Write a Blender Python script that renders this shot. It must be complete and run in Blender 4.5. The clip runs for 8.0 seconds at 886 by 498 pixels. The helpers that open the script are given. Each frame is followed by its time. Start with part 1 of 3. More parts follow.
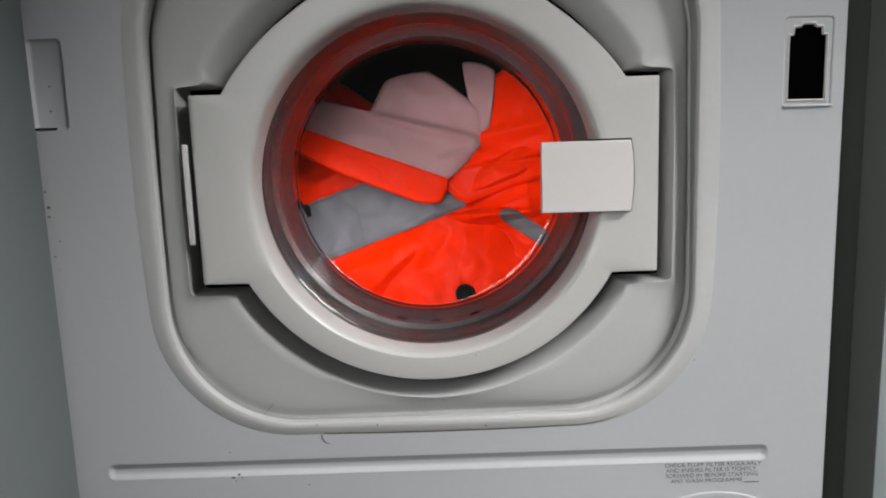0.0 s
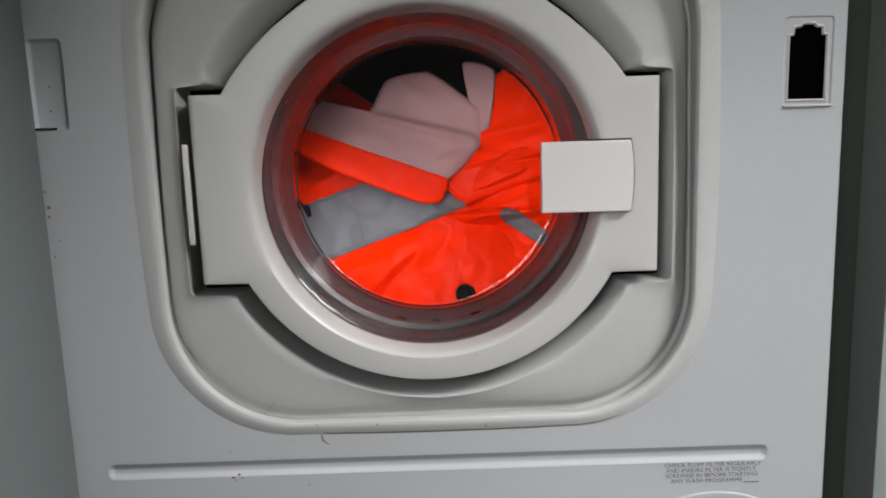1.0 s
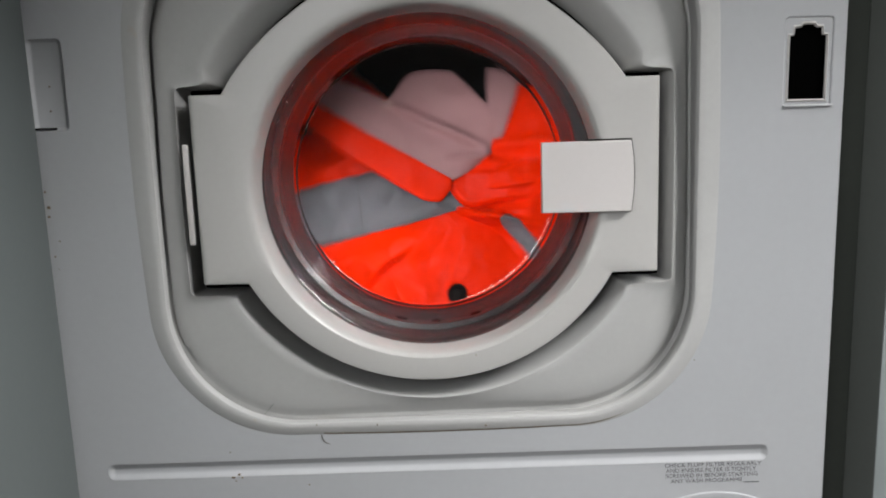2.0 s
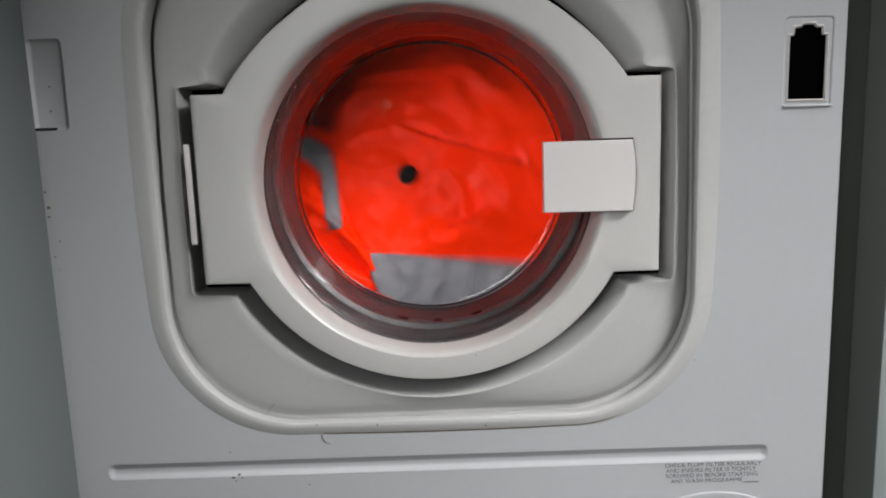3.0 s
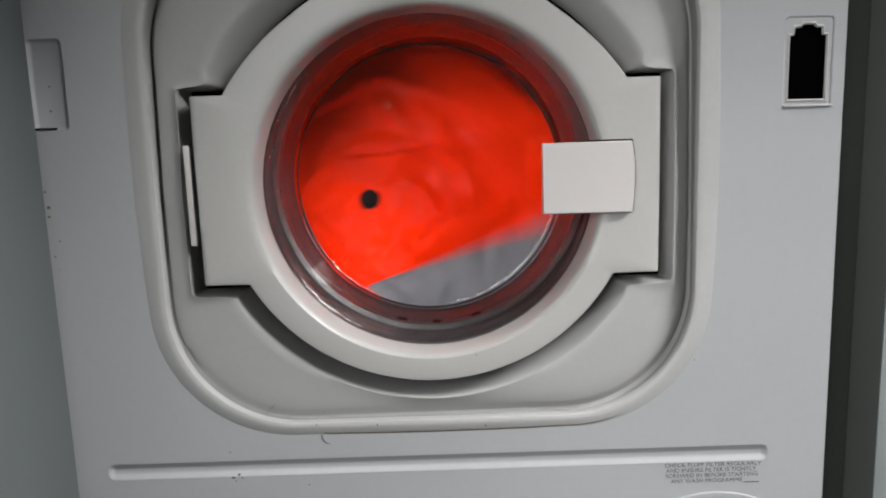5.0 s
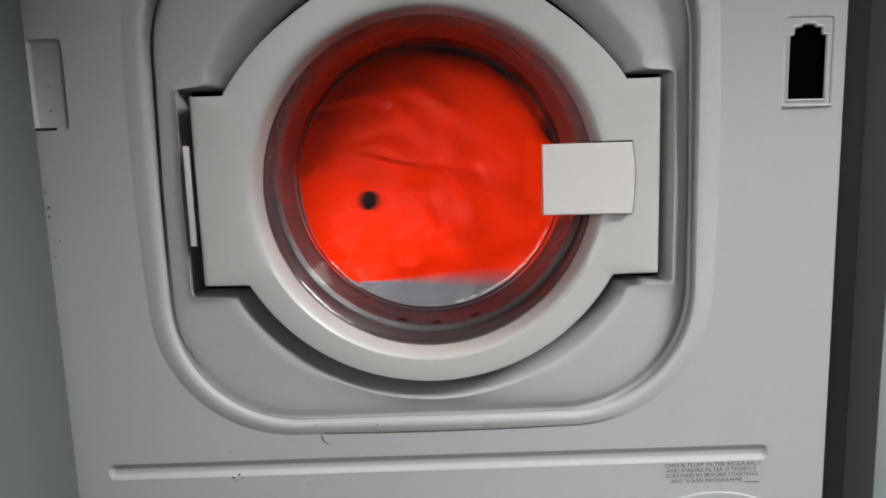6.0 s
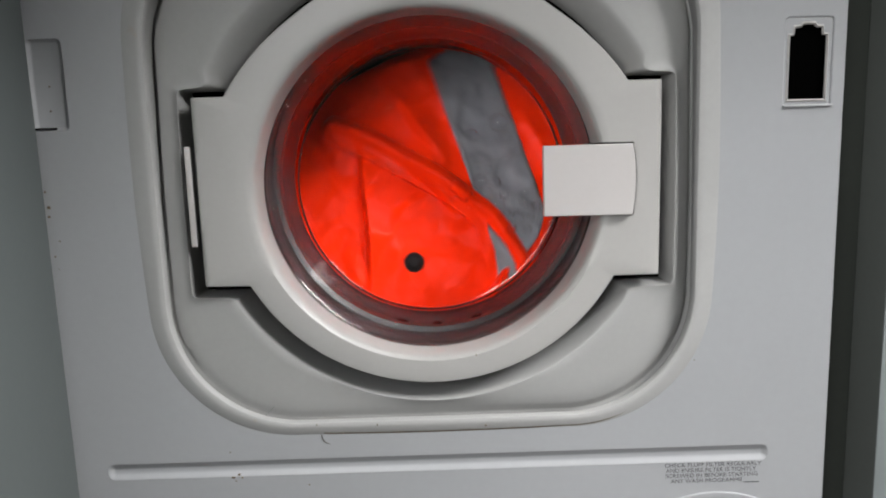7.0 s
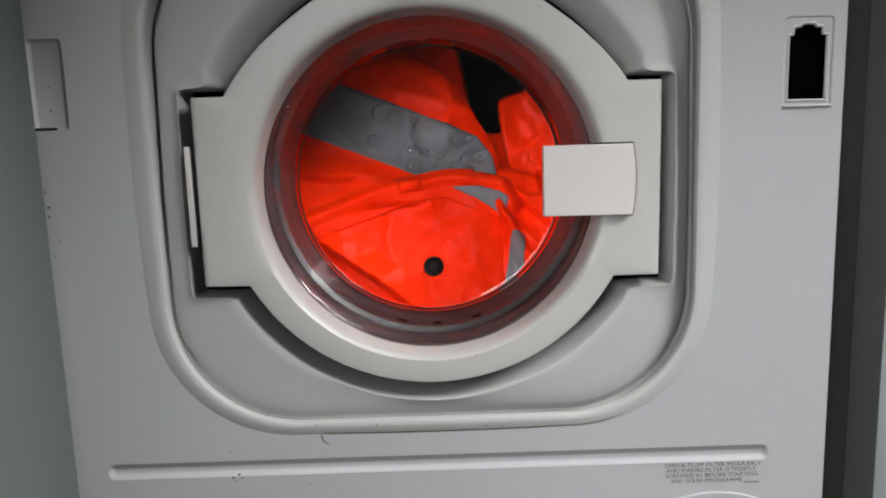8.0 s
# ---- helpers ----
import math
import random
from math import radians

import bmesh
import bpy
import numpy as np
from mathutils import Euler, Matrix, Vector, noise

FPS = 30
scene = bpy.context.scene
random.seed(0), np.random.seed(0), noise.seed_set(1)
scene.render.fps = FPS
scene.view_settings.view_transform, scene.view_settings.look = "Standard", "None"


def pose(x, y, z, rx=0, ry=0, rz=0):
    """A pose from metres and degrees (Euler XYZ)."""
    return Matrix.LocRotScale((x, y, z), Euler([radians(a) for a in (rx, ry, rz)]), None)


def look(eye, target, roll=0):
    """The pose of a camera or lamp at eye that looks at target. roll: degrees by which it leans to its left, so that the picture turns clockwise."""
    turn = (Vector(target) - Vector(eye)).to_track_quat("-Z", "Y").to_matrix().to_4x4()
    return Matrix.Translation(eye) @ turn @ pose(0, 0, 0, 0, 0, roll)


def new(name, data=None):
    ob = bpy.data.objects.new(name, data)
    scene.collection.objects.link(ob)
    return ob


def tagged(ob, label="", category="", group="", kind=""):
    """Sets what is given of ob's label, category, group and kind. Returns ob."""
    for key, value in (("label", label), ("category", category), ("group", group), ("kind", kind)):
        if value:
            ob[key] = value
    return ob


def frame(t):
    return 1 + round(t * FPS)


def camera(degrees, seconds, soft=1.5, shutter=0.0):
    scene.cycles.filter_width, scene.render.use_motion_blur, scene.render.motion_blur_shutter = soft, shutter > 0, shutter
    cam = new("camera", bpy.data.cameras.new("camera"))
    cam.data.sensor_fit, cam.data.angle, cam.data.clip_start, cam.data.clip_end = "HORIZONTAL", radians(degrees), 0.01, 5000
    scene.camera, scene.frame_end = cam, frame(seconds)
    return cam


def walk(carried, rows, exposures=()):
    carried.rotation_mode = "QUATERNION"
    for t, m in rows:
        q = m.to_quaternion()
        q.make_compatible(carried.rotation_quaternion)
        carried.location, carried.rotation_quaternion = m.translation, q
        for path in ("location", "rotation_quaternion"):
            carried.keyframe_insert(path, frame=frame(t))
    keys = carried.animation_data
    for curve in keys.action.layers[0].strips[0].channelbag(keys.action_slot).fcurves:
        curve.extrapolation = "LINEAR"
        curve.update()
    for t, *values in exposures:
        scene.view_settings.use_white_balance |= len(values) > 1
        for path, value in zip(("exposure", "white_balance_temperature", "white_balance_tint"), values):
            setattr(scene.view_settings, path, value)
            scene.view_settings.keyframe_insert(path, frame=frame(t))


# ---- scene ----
cam = camera(62, 8.0, soft=2.0, shutter=0.8)
view = look((0.01266, -0.56, 0.53770), (0.00913, 0.42692, 0.37652), -1.907)
walk(cam, [(0, view), (8, view)])

# ---- world and light ----
world = bpy.data.worlds.new("world")
scene.world = world
world.use_nodes = True
sky = world.node_tree.nodes.new("ShaderNodeTexSky")
sky.sky_type, sky.sun_disc, sky.sun_elevation, sky.sun_rotation = "NISHITA", False, radians(40), radians(200)
world.node_tree.links.new(sky.outputs[0], world.node_tree.nodes["Background"].inputs[0])
world.node_tree.nodes["Background"].inputs[1].default_value = 0.1
scene.view_settings.exposure = 0.0


def area_lamp(name, m, w, h, power, colour):
    data = bpy.data.lights.new(name, "AREA")
    data.shape, data.size, data.size_y, data.energy, data.color = "RECTANGLE", w, h, power, colour
    ob = new(name, data)
    ob.matrix_world = m
    return ob


# two unseen sources: a front fill added for the load, a side light from upper right
area_lamp("front_fill_light", look((-0.90, -2.47, 1.22), (0.1, 0, 0.5)), 1.3, 1.1, 45, (1.0, 0.995, 0.99))
area_lamp("unseen_side_light", look((1.22, -0.66, 1.70), (0.2, 0.0, 0.5)), 1.0, 0.85, 134, (1.0, 0.995, 0.99))


# ---- materials ----
def material(name, colour, rough=0.5, metal=0.0, vary=0.06, scale=6.0, fine=220.0, bump=0.02, spots=0.0, spot_colour=(0.1, 0.08, 0.05), spot_scale=30.0, gloss=0.5):
    m = bpy.data.materials.new(name)
    m.use_nodes = True
    nt = m.node_tree
    n, link = nt.nodes, nt.links.new
    b = n["Principled BSDF"]
    b.inputs["Metallic"].default_value = metal
    tc = n.new("ShaderNodeTexCoord")
    big = n.new("ShaderNodeTexNoise")
    big.inputs["Scale"].default_value, big.inputs["Detail"].default_value = scale, 6
    small = n.new("ShaderNodeTexNoise")
    small.inputs["Scale"].default_value, small.inputs["Detail"].default_value = fine, 3
    link(tc.outputs["Object"], big.inputs["Vector"])
    link(tc.outputs["Object"], small.inputs["Vector"])
    add = n.new("ShaderNodeMath")
    add.operation = "MULTIPLY_ADD"
    add.inputs[1].default_value = 0.35
    link(small.outputs[0], add.inputs[0])
    link(big.outputs[0], add.inputs[2])
    ramp = n.new("ShaderNodeValToRGB")
    lo = [max(0.0, v * (1 - vary)) for v in colour]
    hi = [min(1.0, v * (1 + vary)) for v in colour]
    ramp.color_ramp.elements[0].position, ramp.color_ramp.elements[1].position = 0.45, 0.9
    ramp.color_ramp.elements[0].color, ramp.color_ramp.elements[1].color = (*lo, 1), (*hi, 1)
    link(add.outputs[0], ramp.inputs[0])
    out = ramp.outputs[0]
    if spots:
        sp = n.new("ShaderNodeTexNoise")
        sp.inputs["Scale"].default_value, sp.inputs["Detail"].default_value = spot_scale, 8
        link(tc.outputs["Object"], sp.inputs["Vector"])
        sr = n.new("ShaderNodeValToRGB")
        sr.color_ramp.elements[0].position, sr.color_ramp.elements[1].position = 0.66, 0.74
        link(sp.outputs[0], sr.inputs[0])
        k = n.new("ShaderNodeMath")
        k.operation = "MULTIPLY"
        k.inputs[1].default_value = spots
        link(sr.outputs[0], k.inputs[0])
        mix = n.new("ShaderNodeMix")
        mix.data_type = "RGBA"
        mix.inputs[7].default_value = (*spot_colour, 1)
        link(k.outputs[0], mix.inputs[0])
        link(out, mix.inputs[6])
        out = mix.outputs[2]
    link(out, b.inputs["Base Color"])
    rr = n.new("ShaderNodeMapRange")
    rr.inputs["To Min"].default_value, rr.inputs["To Max"].default_value = max(0.02, rough - 0.08), min(1, rough + 0.08)
    link(big.outputs[0], rr.inputs["Value"])
    link(rr.outputs[0], b.inputs["Roughness"])
    if bump:
        bp = n.new("ShaderNodeBump")
        bp.inputs["Strength"].default_value, bp.inputs["Distance"].default_value = bump, 0.002
        link(small.outputs[0], bp.inputs["Height"])
        link(bp.outputs[0], b.inputs["Normal"])
    b.inputs["Specular IOR Level"].default_value = gloss
    return m


def fabric(name, colour, rough, weave, crease, vary=0.12, gloss=0.3):
    m = material(name, colour, rough, 0.0, vary, 14, 900, 0)
    nt = m.node_tree
    n, link = nt.nodes, nt.links.new
    b = n["Principled BSDF"]
    tc = n.new("ShaderNodeTexCoord")
    w = n.new("ShaderNodeTexNoise")
    w.inputs["Scale"].default_value, w.inputs["Detail"].default_value = 60, 8
    v = n.new("ShaderNodeTexNoise")
    v.inputs["Scale"].default_value = weave
    link(tc.outputs["Object"], w.inputs["Vector"])
    link(tc.outputs["Object"], v.inputs["Vector"])
    b.inputs["Specular IOR Level"].default_value = gloss
    b1, b2 = n.new("ShaderNodeBump"), n.new("ShaderNodeBump")
    b1.inputs["Strength"].default_value, b1.inputs["Distance"].default_value = crease, 0.004
    b2.inputs["Strength"].default_value, b2.inputs["Distance"].default_value = 0.15, 0.0006
    link(w.outputs[0], b1.inputs["Height"])
    link(v.outputs[0], b2.inputs["Height"])
    link(b1.outputs[0], b2.inputs["Normal"])
    link(b2.outputs[0], b.inputs["Normal"])
    return m


M_PANEL = material("enamelled_steel", (0.285, 0.29, 0.298), 0.40, vary=0.04, scale=5, fine=160, bump=0.012, spots=0.0)
M_LIP = material("cream_plastic", (0.31, 0.309, 0.302), 0.5, vary=0.05, scale=9, bump=0.015, spots=0.45, spot_colour=(0.33, 0.27, 0.2), spot_scale=45)
M_RECESS = material("grey_cream_plastic", (0.295, 0.294, 0.287), 0.55, vary=0.05, scale=8, bump=0.02, spots=0.12, spot_colour=(0.3, 0.27, 0.22))
M_DOOR = material("warm_grey_plastic", (0.335, 0.328, 0.315), 0.42, vary=0.035, scale=7, bump=0.02)
M_LATCH = material("pale_warm_plastic", (0.42, 0.40, 0.39), 0.4, vary=0.03, scale=9, bump=0.015)
# near-black for hollows: the shade inside openings and gaps is put into the colour
M_DARK = material("hollow_shade_black", (0.001, 0.001, 0.001), 0.95, vary=0.2, gloss=0.0)
M_RUBBER = material("grey_rubber", (0.013, 0.012, 0.013), 0.48, vary=0.15, scale=18, bump=0.05)
# drum steel far below its own tone: the drum's inner shade is in the colour
M_DRUM_SHADED = material("shaded_drum_steel", (0.012, 0.012, 0.013), 0.6, 0.0, 0.2, 12, gloss=0.1)
M_INK = material("grey_ink", (0.03, 0.03, 0.033), 0.6)
M_GRIME = material("brown_grime", (0.12, 0.085, 0.05), 0.8, vary=0.4, scale=90)
M_HAIR = material("dark_fibre", (0.06, 0.05, 0.045), 0.8)
M_ORANGE = fabric("fluorescent_orange_cloth", (1.0, 0.024, 0.0), 0.32, 1500, 0.30, 0.03, 0.07)
M_TAPE = fabric("silver_reflective_tape", (0.172, 0.172, 0.19), 0.4, 900, 0.5, 0.12, 0.2)
M_PINK = fabric("pale_pink_lining", (0.44, 0.235, 0.245), 0.5, 1300, 0.15)
M_STITCH = material("grey_thread", (0.12, 0.11, 0.11), 0.8)
M_BUTTON = material("black_snap", (0.006, 0.004, 0.004), 0.6, vary=0.2, gloss=0.15)
M_BOARD_L = material("grey_laminate", (0.08, 0.092, 0.090), 0.5, vary=0.06, scale=4)
M_BOARD_R = material("grey_green_laminate", (0.092, 0.100, 0.092), 0.6, vary=0.08, scale=5)
M_BOARD_E = material("pale_edge_band", (0.17, 0.19, 0.19), 0.5, vary=0.05)
# darker than the laminate beside it: the gap's shade is in this colour
M_GAP_SHADE = material("gap_shade_green_grey", (0.036, 0.040, 0.035), 0.6, vary=0.1, scale=5, gloss=0.2)
M_WALL = material("painted_plaster", (0.048, 0.046, 0.044), 0.85, vary=0.05, scale=3, fine=90, bump=0.1)
M_CEIL = material("white_ceiling_paint", (0.6, 0.6, 0.58), 0.9, vary=0.03)
M_FLOOR = material("vinyl_floor", (0.020, 0.018, 0.017), 0.75, vary=0.15, scale=9, gloss=0.1)
M_FRAME = material("white_window_paint", (0.8, 0.8, 0.8), 0.4, vary=0.03)


def glass_material():
    m = bpy.data.materials.new("door_glass")
    m.use_nodes = True
    b = m.node_tree.nodes["Principled BSDF"]
    b.inputs["Base Color"].default_value = (0.97, 0.97, 0.97, 1)
    b.inputs["Roughness"].default_value, b.inputs["IOR"].default_value = 0.02, 1.45
    b.inputs["Transmission Weight"].default_value = 1.0
    return m


M_GLASS = glass_material()


# ---- mesh helpers ----
def part(name, bm, mat, parent, label="", smooth=True):
    me = bpy.data.meshes.new(name)
    bmesh.ops.recalc_face_normals(bm, faces=bm.faces)
    bm.to_mesh(me)
    bm.free()
    return mesh_part(name, me, mat, parent, label, smooth)


def mesh_part(name, me, mat, parent, label="", smooth=True):
    me.materials.clear()
    me.materials.append(mat)
    if smooth:
        me.shade_smooth()
        me.set_sharp_from_angle(angle=radians(38))
    ob = new(name, me)
    if parent:
        ob.parent = parent
    if label:
        tagged(ob, label)
    return ob


def box(bm, x0, x1, y0, y1, z0, z1, bevel=0.0):
    r = bmesh.ops.create_cube(bm, size=1, matrix=Matrix.LocRotScale(((x0 + x1) / 2, (y0 + y1) / 2, (z0 + z1) / 2), None, (x1 - x0, y1 - y0, z1 - z0)))
    if bevel:
        es = list({e for v in r["verts"] for e in v.link_edges})
        bmesh.ops.bevel(bm, geom=es, offset=bevel, segments=3, profile=0.5, affect="EDGES")


def boxed(name, dims, mat, parent=None, bevel=0.0, label=""):
    bm = bmesh.new()
    box(bm, *dims, bevel)
    return part(name, bm, mat, parent, label)


def loft(rings, closed=True):
    """Rings of equal length, joined by quads."""
    bm = bmesh.new()
    vs = [[bm.verts.new(p) for p in r] for r in rings]
    n = len(rings[0])
    for a, b in zip(vs, vs[1:]):
        for i in range(n if closed else n - 1):
            bm.faces.new((a[i], a[(i + 1) % n], b[(i + 1) % n], b[i]))
    return bm


def revolve(profile, n=128, cx=0.0, cz=0.0, closed=False):
    prof = profile + [profile[0]] if closed else profile
    rings = [[(cx + r * math.sin(2 * math.pi * i / n), y, cz + r * math.cos(2 * math.pi * i / n)) for i in range(n)] for r, y in prof]
    bm = loft(rings)
    bmesh.ops.remove_doubles(bm, verts=bm.verts, dist=1e-6)
    return bm


def plate(outlines, y_front, y_back, bevel):
    """A board in the x-z plane cut from outlines (the first outer, the others holes), with rounded edges."""
    cu = bpy.data.curves.new("outline", "CURVE")
    cu.dimensions, cu.fill_mode = "2D", "BOTH"
    cu.extrude, cu.bevel_depth, cu.bevel_resolution = (y_back - y_front) / 2 - bevel, bevel, 3
    cu.offset = -bevel
    for pts in outlines:
        s = cu.splines.new("POLY")
        s.points.add(len(pts) - 1)
        for p, (x, z) in zip(s.points, pts):
            p.co = (x, z, 0, 1)
        s.use_cyclic_u = True
    ob = bpy.data.objects.new("outline", cu)
    scene.collection.objects.link(ob)
    me = bpy.data.meshes.new_from_object(ob.evaluated_get(bpy.context.evaluated_depsgraph_get()))
    bpy.data.objects.remove(ob)
    me.transform(Matrix.Translation((0, (y_front + y_back) / 2, 0)) @ pose(0, 0, 0, 90))
    return me


def rounded(x0, x1, z0, z1, r, n=10):
    pts = []
    for cx, cz, a0 in ((x1 - r, z1 - r, 0), (x0 + r, z1 - r, 90), (x0 + r, z0 + r, 180), (x1 - r, z0 + r, 270)):
        for i in range(n + 1):
            a = radians(a0 + 90 * i / n)
            pts.append((cx + r * math.cos(a), cz + r * math.sin(a)))
    return pts


# ---- the room ----
def room():
    x0, x1, y0, y1, h = -1.7, 1.25, -2.5, 0.66, 2.4
    tagged(boxed("floor", (x0, x1, y0, y1, -0.05, 0), M_FLOOR), "dark vinyl kitchen floor", "floor", kind="structure")
    tagged(boxed("ceiling", (x0, x1, y0, y1, h, h + 0.05), M_CEIL), "plain white painted ceiling", "ceiling", kind="structure")
    tagged(boxed("wall_north", (x0, x1, y1, y1 + 0.1, 0, h), M_WALL), "dark taupe painted plaster wall behind the washing machine", "wall", kind="structure")
    tagged(boxed("wall_west", (x0 - 0.1, x0, y0, y1, 0, h), M_WALL), "dark taupe painted plaster side wall", "wall", kind="structure")
    turn = Matrix.Translation((x1, 0, 0)) @ pose(0, 0, 0, 0, 0, 90)
    me = plate([[(y0, 0), (y1, 0), (y1, h), (y0, h)], [(-1.21, 1.22), (-0.11, 1.22), (-0.11, 2.20), (-1.21, 2.20)]], -0.1, 0.0, 0.002)
    me.transform(turn)
    tagged(mesh_part("wall_east", me, M_WALL, None), "dark taupe painted side wall with a window opening", "wall", kind="structure")
    # unseen frame, added to go with the side lamp
    me = plate([[(-1.20, 1.23), (-0.12, 1.23), (-0.12, 2.19), (-1.20, 2.19)], [(-1.15, 1.28), (-0.17, 1.28), (-0.17, 2.14), (-1.15, 2.14)]], -0.08, -0.035, 0.004)
    me.transform(turn)
    tagged(mesh_part("unseen_window_2", me, M_FRAME, None), "unseen white single-light window frame, added behind the side lamp", "window", kind="structure")
    hole = [(-1.60, 0.63), (-0.20, 0.63), (-0.20, 1.77), (-1.60, 1.77)]
    me = plate([[(x0, 0), (x1, 0), (x1, h), (x0, h)], hole], y0 - 0.1, y0, 0.002)
    tagged(mesh_part("wall_south", me, M_WALL, None), "dark taupe painted wall with a window opening", "wall", kind="structure")
    # unseen frame, added to go with the front fill lamp
    me = plate([[(-1.59, 0.64), (-0.21, 0.64), (-0.21, 1.76), (-1.59, 1.76)], [(-1.54, 0.69), (-0.925, 0.69), (-0.925, 1.71), (-1.54, 1.71)],
                [(-0.875, 0.69), (-0.26, 0.69), (-0.26, 1.71), (-0.875, 1.71)]], y0 - 0.08, y0 - 0.035, 0.004)
    tagged(mesh_part("unseen_window_1", me, M_FRAME, None), "unseen white two-light window frame, added behind the front fill lamp", "window", kind="structure")


room()

CX, CZ = 0.0, 0.497          # axis of door and drum
LIP = (-0.2045, 0.2035, 0.3105, 0.7000, 0.098)   # inner outline of the raised lip


def rr_radius(a, x0, x1, z0, z1, r):
    """Distance from the axis to a rounded rectangle in the direction a (from up, clockwise)."""
    dx, dz = math.sin(a), math.cos(a)
    lo, hi = 0.0, 0.6
    for _ in range(30):
        m = (lo + hi) / 2
        px, pz = CX + m * dx, CZ + m * dz
        qx = max(x0 + r - px, px - (x1 - r), 0)
        qz = max(z0 + r - pz, pz - (z1 - r), 0)
        if math.hypot(qx, qz) < r:
            lo = m
        else:
            hi = m
    return lo


def door_radius(a, ring, flare, drop, half_w, up, down):
    """Distance from the axis to the door's outline: a ring that flares towards a square block at each side and is a little flattened below."""
    dx, dz = math.sin(a), math.cos(a)
    lean = min(1.0, max(0.0, (degrees_from_up(a) - 36) / 28)) if dz > 0 else 0.0
    round_part = ring + flare * lean ** 1.4 - drop * max(0.0, -dz) ** 2
    k = min(half_w / max(abs(dx), 1e-6), (up if dz > 0 else down) / max(abs(dz), 1e-6))
    return max(round_part, k), k > round_part


def degrees_from_up(a):
    return math.degrees(math.acos(max(-1.0, min(1.0, math.cos(a)))))


def angles(n=1080):
    return [2 * math.pi * i / n for i in range(n)]


def polar(radii, y, ang):
    ys = y if isinstance(y, list) else [y] * len(ang)
    return [(CX + r * math.sin(a), v, CZ + r * math.cos(a)) for r, v, a in zip(radii, ys, ang)]


# ---- washing machine ----
def washing_machine():
    wm = tagged(new("washing_machine"), "old off-white built-in front-loading washing machine, running", "washing machine")
    wm.location = (0.012, 0.28, 0.0)
    bpy.context.view_layer.update()
    inv = wm.matrix_world.inverted()

    def fit(ob):
        if ob.parent == wm:
            ob.matrix_parent_inverse = inv
        return ob

    xl, xr, zb, zt = -0.2935, 0.3131, 0.06, 0.83
    # front sheet with the door well, catch slot, groove, hinge pocket
    well = rounded(LIP[0] - 0.006, LIP[1] + 0.006, LIP[2] - 0.006, LIP[3] + 0.006, LIP[4] + 0.006, 16)
    groove = rounded(-0.2650, 0.2660, 0.2660, 0.2775, 0.0045, 5)
    pocket = rounded(-0.2910, -0.2665, 0.5460, 0.6115, 0.003, 4)
    slot_bed = rounded(0.2680, 0.3030, 0.5460, 0.6095, 0.003, 4)
    front = [(xl, zb), (xr, zb), (xr, zt), (xl, zt)]
    fit(mesh_part("front_panel", plate([front, well, groove, pocket, slot_bed], 0.0, 0.004, 0.0012), M_PANEL, wm, "off-white enamelled steel front sheet"))
    bm = bmesh.new()
    box(bm, xl, xl + 0.0015, 0.0042, 0.55, zb, zt)
    fit(part("side_panel", bm, M_PANEL, wm))
    bm = bmesh.new()
    box(bm, xr - 0.0015, xr, 0.0042, 0.55, zb, zt)
    fit(part("side_panel", bm, M_PANEL, wm))
    bm = bmesh.new()
    box(bm, xl, xr, 0.0, 0.55, zt + 0.001, zt + 0.02, 0.002)
    fit(part("top_panel", bm, M_PANEL, wm))
    bm = bmesh.new()
    box(bm, xl, xr, 0.55, 0.552, zb, zt)
    fit(part("back_panel", bm, M_PANEL, wm))
    bm = bmesh.new()
    box(bm, xl + 0.01, xr - 0.01, 0.03, 0.54, 0.0, zb - 0.001)
    fit(part("plinth", bm, M_DARK, wm))
    # pressed groove
    rings = []
    for off, y in ((0.0008, -0.0003), (-0.0008, 0.0004), (-0.0025, 0.0016), (-0.0042, 0.0022)):
        x0, x1, z0, z1 = -0.2650 - off, 0.2660 + off, 0.2660 - off, 0.2775 + off
        rings.append([(x, y, z) for x, z in rounded(x0, x1, z0, z1, 0.0046 + off, 5)])
    bm = loft(rings)
    bm.faces.new([v for v in bm.verts][-len(rings[0]):])
    fit(part("pressed_groove", bm, M_PANEL, wm))
    # hinge pocket with its shallow cover
    rings = []
    for off, y in ((0.0006, -0.0003), (-0.0012, 0.0016), (-0.002, 0.002)):
        rings.append([(x, y, z) for x, z in rounded(-0.2910 - off, -0.2665 + off, 0.5460 - off, 0.6115 + off, 0.0032 + off, 4)])
    bm = loft(rings)
    bm.faces.new([v for v in bm.verts][-len(rings[0]):])
    cover = fit(part("hinge_pocket", bm, M_PANEL, wm, "shallow cover over the cupboard hinge pocket"))
    bm = bmesh.new()
    box(bm, -0.2925, -0.2755, -0.0006, 0.0014, 0.5462, 0.5478, 0.0003)
    fit(part("hinge_slot", bm, M_DARK, cover, "narrow dark slot"))
    # catch slot at the right edge
    nx0, nx1 = 0.2710, 0.2990
    slot = [(nx0, 0.5500), (nx1, 0.5498), (nx1, 0.5970), (0.2958, 0.5972), (0.2952, 0.6028), (0.2908, 0.6030), (0.2892, 0.6052), (0.2808, 0.6052),
            (0.2792, 0.6030), (0.2748, 0.6028), (0.2742, 0.5972), (nx0, 0.5970)]
    bed = fit(mesh_part("catch_plate", plate([rounded(0.2678, 0.3032, 0.5458, 0.6097, 0.003, 4), slot], 0.0012, 0.0035, 0.0004), M_PANEL, wm, "recessed plate with a notched catch slot"))
    # shallow black backing; the slot's depth of shade is only its colour
    bm = bmesh.new()
    box(bm, nx0 - 0.002, nx1 + 0.002, 0.0045, 0.0065, 0.548, 0.607)
